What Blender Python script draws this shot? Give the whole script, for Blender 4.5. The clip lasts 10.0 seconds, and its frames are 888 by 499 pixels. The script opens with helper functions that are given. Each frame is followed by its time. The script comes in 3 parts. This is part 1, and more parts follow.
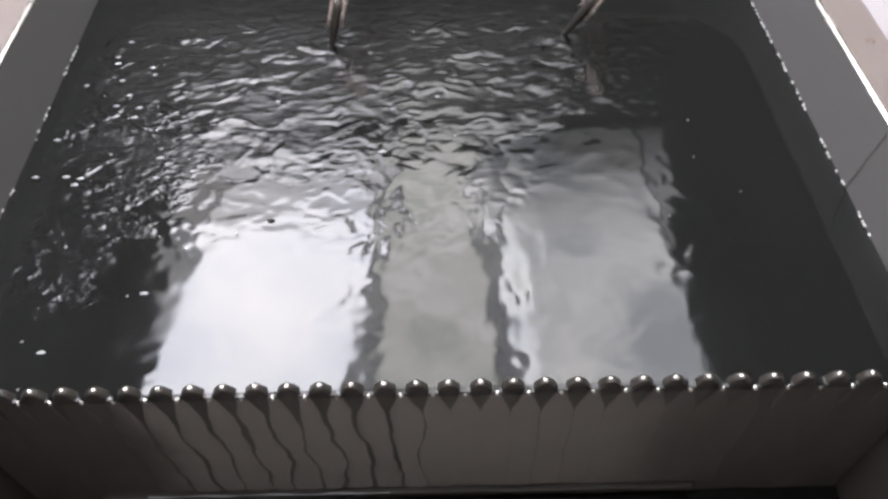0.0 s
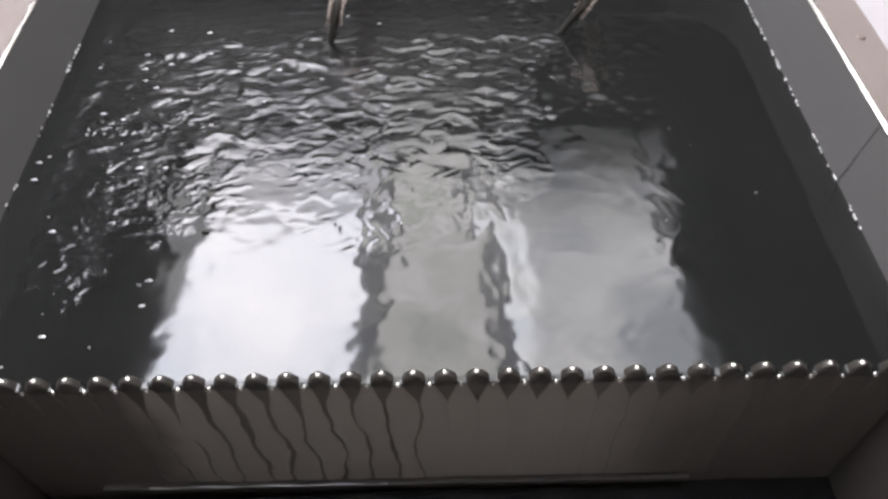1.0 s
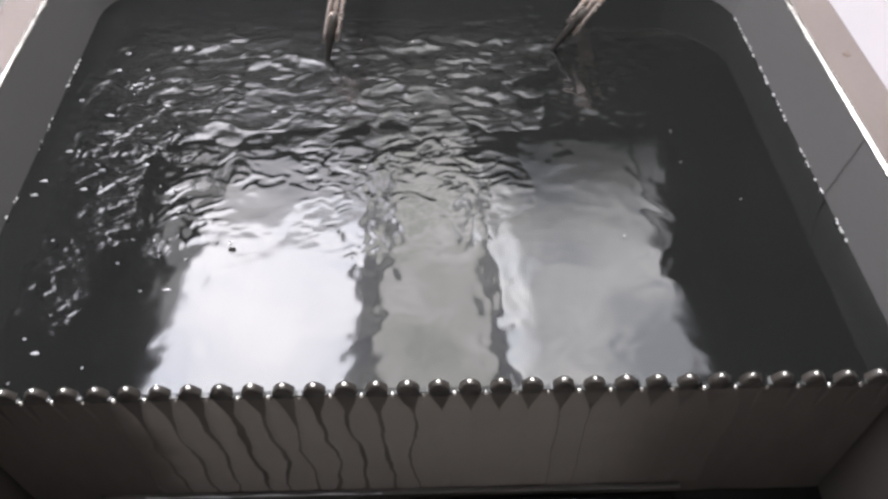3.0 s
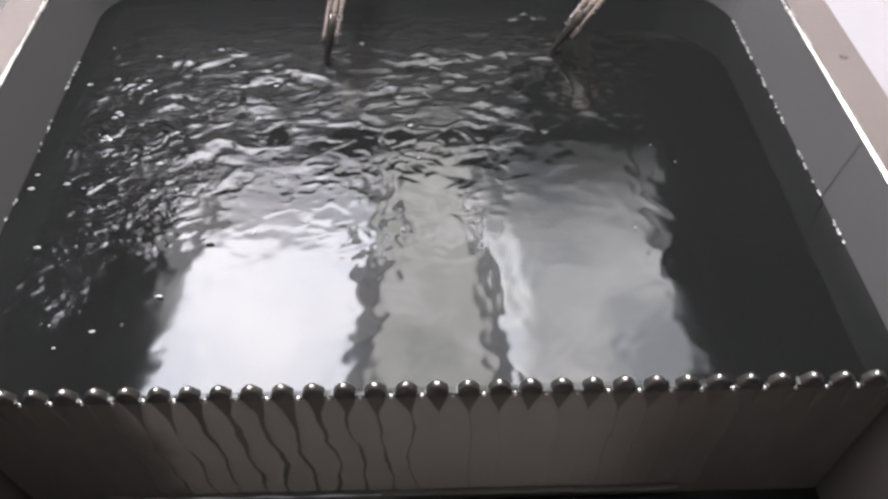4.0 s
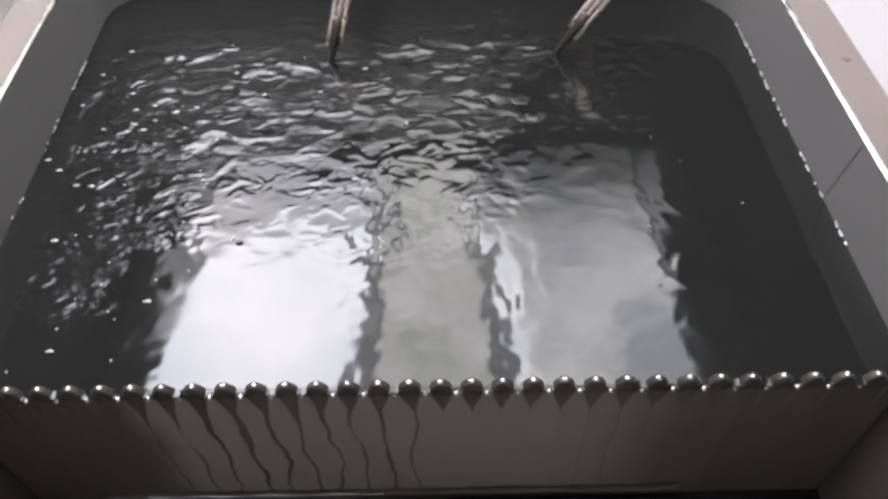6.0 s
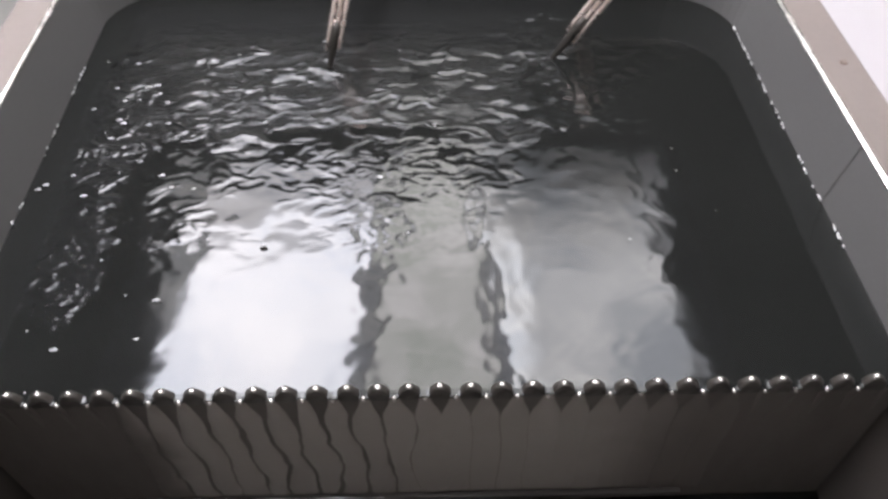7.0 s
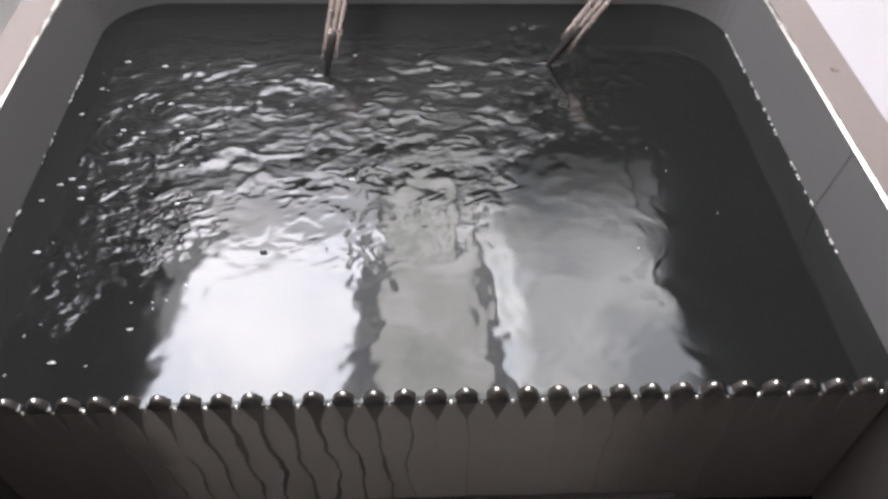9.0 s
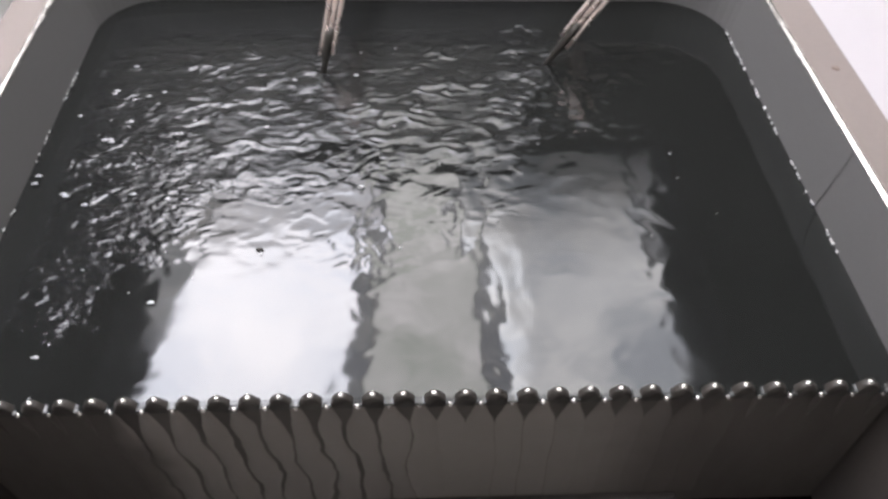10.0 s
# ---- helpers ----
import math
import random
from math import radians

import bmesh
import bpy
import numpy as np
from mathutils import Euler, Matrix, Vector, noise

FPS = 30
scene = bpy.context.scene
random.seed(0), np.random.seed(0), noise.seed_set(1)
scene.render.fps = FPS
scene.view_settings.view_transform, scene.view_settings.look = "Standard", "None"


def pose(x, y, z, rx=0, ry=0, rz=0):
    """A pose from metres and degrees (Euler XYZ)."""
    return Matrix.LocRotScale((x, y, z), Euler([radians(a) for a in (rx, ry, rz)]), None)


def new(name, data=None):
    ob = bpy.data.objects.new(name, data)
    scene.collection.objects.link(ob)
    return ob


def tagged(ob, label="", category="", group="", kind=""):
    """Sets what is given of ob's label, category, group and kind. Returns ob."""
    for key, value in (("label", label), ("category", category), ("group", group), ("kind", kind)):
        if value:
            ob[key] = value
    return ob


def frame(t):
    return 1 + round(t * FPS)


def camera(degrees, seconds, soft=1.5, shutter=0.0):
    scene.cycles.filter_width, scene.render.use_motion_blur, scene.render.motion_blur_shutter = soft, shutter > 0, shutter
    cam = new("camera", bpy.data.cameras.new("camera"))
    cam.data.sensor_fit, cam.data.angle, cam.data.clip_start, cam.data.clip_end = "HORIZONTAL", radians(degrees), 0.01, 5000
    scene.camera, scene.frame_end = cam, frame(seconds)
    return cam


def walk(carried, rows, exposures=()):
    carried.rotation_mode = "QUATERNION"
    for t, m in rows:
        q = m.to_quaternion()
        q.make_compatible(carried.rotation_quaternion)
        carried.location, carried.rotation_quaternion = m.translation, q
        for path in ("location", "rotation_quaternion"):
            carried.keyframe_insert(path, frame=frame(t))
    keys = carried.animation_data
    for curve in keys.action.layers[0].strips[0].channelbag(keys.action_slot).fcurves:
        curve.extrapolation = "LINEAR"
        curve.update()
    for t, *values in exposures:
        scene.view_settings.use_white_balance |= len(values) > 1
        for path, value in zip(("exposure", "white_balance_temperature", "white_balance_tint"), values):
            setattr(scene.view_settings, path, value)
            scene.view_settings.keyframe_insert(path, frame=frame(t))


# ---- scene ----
cam = camera(60.9, 10.0, soft=3.0, shutter=0.5)
PATH = [
    (0, 0.0133, -0.2146, 0.3952, -51.06, 1.40, -1.86),
    (0.5, 0.0155, -0.2198, 0.3962, -51.04, 1.46, -1.72),
    (1, 0.0155, -0.2243, 0.3971, -50.88, 1.46, -1.85),
    (1.5, 0.0150, -0.2249, 0.3996, -50.65, 1.38, -1.84),
    (2, 0.0154, -0.2268, 0.4000, -50.32, 1.35, -1.83),
    (2.5, 0.0166, -0.2293, 0.4025, -50.05, 1.26, -1.92),
    (4, 0.0174, -0.2311, 0.4040, -49.75, 1.18, -2.05),
    (4.5, 0.0162, -0.2335, 0.4057, -49.66, 1.06, -2.01),
    (5, 0.0160, -0.2353, 0.4051, -49.60, 1.20, -1.74),
    (5.5, 0.0165, -0.2352, 0.4044, -49.52, 1.16, -1.73),
    (7, 0.0165, -0.2348, 0.4060, -49.30, 1.22, -1.92),
    (7.5, 0.0175, -0.2378, 0.4070, -49.07, 1.19, -2.03),
    (8, 0.0178, -0.2400, 0.4070, -48.87, 1.12, -2.06),
    (8.5, 0.0179, -0.2393, 0.4084, -48.92, 1.19, -2.16),
    (9, 0.0179, -0.2378, 0.4075, -48.70, 1.17, -2.15),
    (9.5, 0.0165, -0.2361, 0.4077, -48.85, 1.09, -2.26),
    (10, 0.0164, -0.2325, 0.4071, -49.10, 0.96, -2.32),
]
# seconds, x, y, z, pitch, roll, yaw
walk(cam, [(t, pose(x, y, z, 90 + p, r, w)) for t, x, y, z, p, r, w in PATH],
     exposures=((0, 0.12, 6500, 14), (10, 0.16, 6500, 14)))

# ---- world: a dim closed workshop; the daylight comes through the ceiling window ----
world = bpy.data.worlds.new("workshop")
world.use_nodes = True
world.node_tree.nodes["Background"].inputs[0].default_value = (0.75, 0.8, 0.9, 1)
world.node_tree.nodes["Background"].inputs[1].default_value = 0.1
scene.world = world

CEIL = 1.55          # ceiling above the water level
HALF = 0.30          # half the tank's width
BACK = 0.452         # far wall of the tank
RIM = 0.055          # rim above the water
LEAN = 0.010         # the walls widen by this much up to the rim
PITCH = 0.01885      # weir teeth


# ---- materials ----
def material(name, base, rough=0.5, metal=0.0, ior=1.5, var=0.25, scale=40.0, fine=400.0, bump=0.0, stretch=(1, 1, 1),
             rough_var=0.1, tint=None):
    m = bpy.data.materials.new(name)
    m.use_nodes = True
    nt = m.node_tree
    b = nt.nodes["Principled BSDF"]
    b.inputs["Metallic"].default_value = metal
    b.inputs["IOR"].default_value = ior
    tc = nt.nodes.new("ShaderNodeTexCoord")
    mp = nt.nodes.new("ShaderNodeMapping")
    mp.inputs["Scale"].default_value = stretch
    nt.links.new(tc.outputs["Object"], mp.inputs["Vector"])

    def tex(s, detail):
        n = nt.nodes.new("ShaderNodeTexNoise")
        n.inputs["Scale"].default_value = s
        n.inputs["Detail"].default_value = detail
        nt.links.new(mp.outputs[0], n.inputs["Vector"])
        return n
    big, small = tex(scale, 4), tex(fine, 3)
    ramp = nt.nodes.new("ShaderNodeMix")
    ramp.data_type = "RGBA"
    lo = [c * (1 - var) for c in base]
    hi = [min(1, c * (1 + var)) for c in (tint or base)]
    ramp.inputs[6].default_value = (*lo, 1)
    ramp.inputs[7].default_value = (*hi, 1)
    mix = nt.nodes.new("ShaderNodeMath")
    mix.operation = "MULTIPLY_ADD"
    mix.inputs[1].default_value = 0.35
    nt.links.new(small.outputs["Fac"], mix.inputs[0])
    half = nt.nodes.new("ShaderNodeMath")
    half.operation = "MULTIPLY"
    half.inputs[1].default_value = 0.65
    nt.links.new(big.outputs["Fac"], half.inputs[0])
    nt.links.new(half.outputs[0], mix.inputs[2])
    nt.links.new(mix.outputs[0], ramp.inputs[0])
    nt.links.new(ramp.outputs[2], b.inputs["Base Color"])
    rr = nt.nodes.new("ShaderNodeMapRange")
    rr.inputs[1].default_value, rr.inputs[2].default_value = 0.3, 0.7
    rr.inputs[3].default_value, rr.inputs[4].default_value = max(0.0, rough - rough_var), rough + rough_var
    nt.links.new(big.outputs["Fac"], rr.inputs[0])
    nt.links.new(rr.outputs[0], b.inputs["Roughness"])
    if bump:
        bp = nt.nodes.new("ShaderNodeBump")
        bp.inputs["Strength"].default_value = bump
        bp.inputs["Distance"].default_value = 0.001
        nt.links.new(mix.outputs[0], bp.inputs["Height"])
        nt.links.new(bp.outputs[0], b.inputs["Normal"])
    return m


def glowing(name, low, high, strength, scale, near=1.5, far=1.7, rest=1.0, end=0.6, lean=None):
    """Frosted glass with the uneven light of a cloudy sky behind it."""
    m = bpy.data.materials.new(name)
    m.use_nodes = True
    nt = m.node_tree
    b = nt.nodes["Principled BSDF"]
    b.inputs["Roughness"].default_value = 0.5
    tc = nt.nodes.new("ShaderNodeTexCoord")
    n = nt.nodes.new("ShaderNodeTexNoise")
    n.inputs["Scale"].default_value = scale
    n.inputs["Detail"].default_value = 3
    nt.links.new(tc.outputs["Object"], n.inputs["Vector"])
    r = nt.nodes.new("ShaderNodeMapRange")
    r.inputs[1].default_value, r.inputs[2].default_value = 0.35, 0.68
    nt.links.new(n.outputs["Fac"], r.inputs[0])
    mx = nt.nodes.new("ShaderNodeMix")
    mx.data_type = "RGBA"
    mx.inputs[6].default_value, mx.inputs[7].default_value = (*low, 1), (*high, 1)
    nt.links.new(r.outputs[0], mx.inputs[0])
    nt.links.new(mx.outputs[2], b.inputs["Base Color"])
    nt.links.new(mx.outputs[2], b.inputs["Emission Color"])
    sp = nt.nodes.new("ShaderNodeSeparateXYZ")
    nt.links.new(tc.outputs["Object"], sp.inputs[0])
    wob = nt.nodes.new("ShaderNodeMath")
    wob.operation = "MULTIPLY_ADD"
    wob.inputs[1].default_value = 0.35
    nt.links.new(n.outputs["Fac"], wob.inputs[0])
    nt.links.new(sp.outputs["Y"], wob.inputs[2])
    fade = nt.nodes.new("ShaderNodeMapRange")
    fade.interpolation_type = "SMOOTHSTEP"
    fade.inputs[1].default_value, fade.inputs[2].default_value = near + 0.17, far + 0.17
    fade.inputs[3].default_value, fade.inputs[4].default_value = strength, strength * rest
    nt.links.new(wob.outputs[0], fade.inputs[0])
    tail = nt.nodes.new("ShaderNodeMapRange")
    tail.interpolation_type = "SMOOTHSTEP"
    tail.inputs[1].default_value, tail.inputs[2].default_value = 1.72, 2.08
    tail.inputs[3].default_value, tail.inputs[4].default_value = 1.0, end
    nt.links.new(wob.outputs[0], tail.inputs[0])
    both = nt.nodes.new("ShaderNodeMath")
    both.operation = "MULTIPLY"
    nt.links.new(fade.outputs[0], both.inputs[0])
    nt.links.new(tail.outputs[0], both.inputs[1])
    out = both
    if lean:
        side = nt.nodes.new("ShaderNodeMath")
        side.operation = "MULTIPLY_ADD"
        side.inputs[1].default_value = 0.3
        nt.links.new(n.outputs["Fac"], side.inputs[0])
        nt.links.new(sp.outputs["X"], side.inputs[2])
        across = nt.nodes.new("ShaderNodeMapRange")
        across.interpolation_type = "SMOOTHSTEP"
        across.inputs[1].default_value, across.inputs[2].default_value = lean[0] + 0.15, lean[1] + 0.15
        across.inputs[3].default_value, across.inputs[4].default_value = lean[2], 1.0
        nt.links.new(side.outputs[0], across.inputs[0])
        out = nt.nodes.new("ShaderNodeMath")
        out.operation = "MULTIPLY"
        nt.links.new(both.outputs[0], out.inputs[0])
        nt.links.new(across.outputs[0], out.inputs[1])
    nt.links.new(out.outputs[0], b.inputs["Emission Strength"])
    return m


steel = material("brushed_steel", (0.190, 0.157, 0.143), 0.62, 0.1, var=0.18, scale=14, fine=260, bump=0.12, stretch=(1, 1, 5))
polished = material("polished_steel", (0.66, 0.63, 0.60), 0.24, 1.0, var=0.06, scale=60, fine=600)
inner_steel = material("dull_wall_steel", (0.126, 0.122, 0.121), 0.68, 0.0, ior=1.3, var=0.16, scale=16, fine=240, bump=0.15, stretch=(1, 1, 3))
weir_metal = material("stained_steel", (0.232, 0.216, 0.211), 0.42, 0.2, var=0.22, scale=26, fine=300, bump=0.25, stretch=(2, 2, 0.6))
water_mat = material("dark_water", (0.0100, 0.0104, 0.0099), 0.085, 0.0, ior=1.47, var=0.2, scale=9, fine=60, rough_var=0.03)
clear_mat = material("clear_dark_water", (0.0095, 0.0098, 0.0094), 0.058, 0.0, ior=1.52, var=0.2, scale=9, fine=60, rough_var=0.02)
stirred_mat = material("stirred_water", (0.0095, 0.0098, 0.0097), 0.165, 0.0, ior=1.5, var=0.25, scale=110, fine=200, bump=0.95, stretch=(0.6, 1, 1), rough_var=0.03)
lively_mat = material("choppy_water", (0.0100, 0.0103, 0.0102), 0.11, 0.0, ior=1.5, var=0.25, scale=140, fine=260, bump=0.9, stretch=(0.7, 1, 1), rough_var=0.03)
# brown steel made darker, with the shade at the weir's ends in its colour
plate_mat = material("brown_shaded_steel", (0.094, 0.082, 0.075), 0.45, 0.2, var=0.35, scale=24, fine=260, bump=0.25, stretch=(2, 2, 0.6))
# the film's paler colour carries the light on the weir's middle
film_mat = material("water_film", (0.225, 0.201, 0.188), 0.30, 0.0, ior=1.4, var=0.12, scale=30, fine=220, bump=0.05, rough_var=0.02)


def dim_ends(m, end_tone, spans):
    """Darken a film's colour towards its two ends, where less light falls."""
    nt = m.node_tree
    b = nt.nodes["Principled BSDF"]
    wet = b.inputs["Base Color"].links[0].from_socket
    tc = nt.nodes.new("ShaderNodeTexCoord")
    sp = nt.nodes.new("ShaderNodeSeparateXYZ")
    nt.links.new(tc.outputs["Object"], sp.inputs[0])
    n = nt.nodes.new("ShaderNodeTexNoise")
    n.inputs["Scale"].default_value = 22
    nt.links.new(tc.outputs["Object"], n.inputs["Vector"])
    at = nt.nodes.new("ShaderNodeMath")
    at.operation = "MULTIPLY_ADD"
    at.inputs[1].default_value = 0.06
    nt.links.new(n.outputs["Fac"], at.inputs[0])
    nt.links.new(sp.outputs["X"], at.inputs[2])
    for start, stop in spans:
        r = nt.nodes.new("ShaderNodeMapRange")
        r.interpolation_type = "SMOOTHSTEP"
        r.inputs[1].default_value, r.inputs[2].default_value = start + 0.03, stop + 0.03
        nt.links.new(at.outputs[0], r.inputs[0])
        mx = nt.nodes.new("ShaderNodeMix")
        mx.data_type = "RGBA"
        mx.inputs[7].default_value = (*end_tone, 1)
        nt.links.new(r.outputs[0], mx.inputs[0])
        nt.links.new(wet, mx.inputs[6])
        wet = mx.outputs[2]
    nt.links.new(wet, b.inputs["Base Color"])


dim_ends(film_mat, (0.094, 0.082, 0.075), ((0.08, 0.20), (-0.155, -0.195)))
# pale colour that paints glints on the water and at the weir's foot
glint_mat = material("pale_glint", (0.40, 0.40, 0.41), 0.35, var=0.2, scale=300, fine=900)
bead_mat = material("white_glint", (0.80, 0.80, 0.78), 0.3, var=0.5, scale=500, fine=1400)
pipe_mat = material("pinkish_metal", (0.82, 0.70, 0.65), 0.27, 0.75, var=0.15, scale=50, fine=400, bump=0.1)
rust_mat = material("rusted_steel", (0.19, 0.145, 0.125), 0.7, 0.1, var=0.4, scale=200, fine=700)
tooth_mat = material("wet_dark_steel", (0.044, 0.038, 0.034), 0.46, 0.1, var=0.3, scale=60, fine=500, bump=0.15)
dark_metal = material("dark_fitting", (0.06, 0.055, 0.05), 0.45, 0.6, var=0.3)
white_board = material("white_laminate", (0.41, 0.385, 0.397), 0.4, var=0.04, scale=8, fine=90)
ceiling_mat = material("ceiling_paint", (0.17, 0.165, 0.165), 0.8, var=0.35, scale=3, fine=60)
wall_mat = material("workshop_paint", (0.62, 0.61, 0.58), 0.8, var=0.3, scale=2, fine=50)
floor_mat = material("concrete", (0.32, 0.31, 0.295), 0.7, var=0.3, scale=4, fine=80, bump=0.2)
mullion_mat = material("window_frame_paint", (0.2, 0.2, 0.22), 0.5, var=0.1)
pane_bright = glowing("sky_lit_glass", (0.70, 0.735, 0.81), (1.0, 0.985, 1.0), 17.5, 2.2, 1.46, 1.58, 0.46)
pane_grey = glowing("shaded_glass", (0.47, 0.50, 0.54), (1.0, 1.0, 0.99), 8.4, 3.6, 1.25, 1.75, 0.40, 0.16, (0.20, 0.34, 2.4))
pane_green = glowing("greenish_glass", (0.62, 0.65, 0.60), (1.0, 0.985, 0.98), 7.4, 5.5, 1.3, 1.7, 1.25)
pane_shade = glowing("shaded_strip", (0.6, 0.62, 0.68), (1.0, 1.0, 1.0), 2.5, 7.0, end=0.2)
pane_dim = glowing("dim_glass", (0.6, 0.62, 0.65), (1.0, 0.99, 0.97), 3.0, 5.0)


# ---- mesh helpers ----
def mesh_of(name, bm, mat, smooth=False):
    me = bpy.data.meshes.new(name)
    bmesh.ops.recalc_face_normals(bm, faces=bm.faces)
    bm.to_mesh(me)
    bm.free()
    me.materials.append(mat)
    for p in me.polygons:
        p.use_smooth = smooth
    return me


def thing(name, bm, mat, label, category, group="", kind="", smooth=False):
    return tagged(new(name, mesh_of(name, bm, mat, smooth)), label, category, group, kind)


def holder(name, label, category, group="", kind="", at=(0, 0, 0)):
    ob = new(name)
    ob.location = at
    return tagged(ob, label, category, group, kind)


def part(name, bm, mat, parent, label="", smooth=False):
    ob = new(name, mesh_of(name, bm, mat, smooth))
    ob.parent = parent
    return tagged(ob, label)


def box(bm, x0, x1, y0, y1, z0, z1, bevel=0.0):
    b2 = bmesh.new()
    bmesh.ops.create_cube(b2, size=1)
    for v in b2.verts:
        v.co = Vector((x0 + (v.co.x + .5) * (x1 - x0), y0 + (v.co.y + .5) * (y1 - y0), z0 + (v.co.z + .5) * (z1 - z0)))
    if bevel:
        bmesh.ops.bevel(b2, geom=b2.edges[:], offset=bevel, segments=2, affect="EDGES", profile=0.6)
    tmp = bpy.data.meshes.new("tmp")
    b2.to_mesh(tmp)
    b2.free()
    bm.from_mesh(tmp)
    bpy.data.meshes.remove(tmp)
    return bm


def grid(bm, cols, rows, point, close_cols=False):
    vs = [[bm.verts.new(point(i, j)) for i in range(cols)] for j in range(rows)]
    for j in range(rows - 1):
        for i in range(cols - (0 if close_cols else 1)):
            k = (i + 1) % cols
            bm.faces.new((vs[j][i], vs[j][k], vs[j + 1][k], vs[j + 1][i]))
    return vs


def tube(bm, pts, radius, sides=20, cap=True):
    pts = [Vector(p) for p in pts]
    radii = radius if isinstance(radius, (list, tuple)) else [radius] * len(pts)
    rings = []
    for i, p in enumerate(pts):
        d = (pts[min(i + 1, len(pts) - 1)] - pts[max(i - 1, 0)]).normalized()
        u = d.cross(Vector((0.3, 1, 0.1))).normalized()
        w = d.cross(u)
        rings.append([bm.verts.new(p + (u * math.cos(a) + w * math.sin(a)) * radii[i])
                      for a in (2 * math.pi * k / sides for k in range(sides))])
    for a, b in zip(rings, rings[1:]):
        for k in range(sides):
            bm.faces.new((a[k], a[(k + 1) % sides], b[(k + 1) % sides], b[k]))
    if cap:
        bm.faces.new(rings[0][::-1])
        bm.faces.new(rings[-1])
    return bm


# ---- the workshop added out of view round the tank ----
FLOOR = -0.84
# the south wall, added out of view, stands close to bounce light back
RX, RY0, RY1 = 2.2, -1.15, 2.6
thing("floor", box(bmesh.new(), -RX, RX, RY0, RY1, FLOOR - 0.1, FLOOR), floor_mat, "worn grey concrete workshop floor", "floor", kind="structure")
thing("wall_north", box(bmesh.new(), -RX, RX, RY1, RY1 + 0.1, FLOOR, CEIL + 0.2), wall_mat, "plain wall added to close the workshop and bounce light", "wall", kind="structure")
thing("bounce_wall_south", box(bmesh.new(), -RX, RX, RY0 - 0.1, RY0, FLOOR, CEIL + 0.2), wall_mat, "plain wall added to close the workshop and bounce light", "wall", kind="structure")
thing("wall_east", box(bmesh.new(), RX, RX + 0.1, RY0, RY1, FLOOR, CEIL + 0.2), wall_mat, "plain wall added to close the workshop and bounce light", "wall", kind="structure")
thing("wall_west", box(bmesh.new(), -RX - 0.1, -RX, RY0, RY1, FLOOR, CEIL + 0.2), wall_mat, "plain wall added to close the workshop and bounce light", "wall", kind="structure")

# ceiling with one long opening for the roof window
# below y 0.9 the window is unseen, run on to brighten the tank
OX0, OX1, OY0, OY1 = -1.02, 0.93, -0.15, 1.93
bm = bmesh.new()
box(bm, -RX, OX0, RY0, RY1, CEIL, CEIL + 0.12)
box(bm, OX1, RX, RY0, RY1, CEIL, CEIL + 0.12)
box(bm, OX0, OX1, RY0, OY0, CEIL, CEIL + 0.12)
box(bm, OX0, OX1, OY1, RY1, CEIL, CEIL + 0.12)
thing("ceiling", bm, ceiling_mat, "dark painted workshop ceiling around a roof window", "ceiling", kind="structure")


def slab(bm, left, right, y0, y1, z0, z1):
    """A flat piece between two slanting edges, each given as x over y."""
    vs = [bm.verts.new((f(y), y, z)) for z in (z0, z1) for y, f in ((y0, left), (y0, right), (y1, right), (y1, left))]
    for q in ((3, 2, 1, 0), (4, 5, 6, 7), (0, 1, 5, 4), (1, 2, 6, 5), (2, 3, 7, 6), (3, 0, 4, 7)):
        bm.faces.new([vs[k] for k in q])
    return bm


def edge(x, slant=0.0, at=0.94, off=0.0):
    return lambda y: x + slant * (y - at) + off


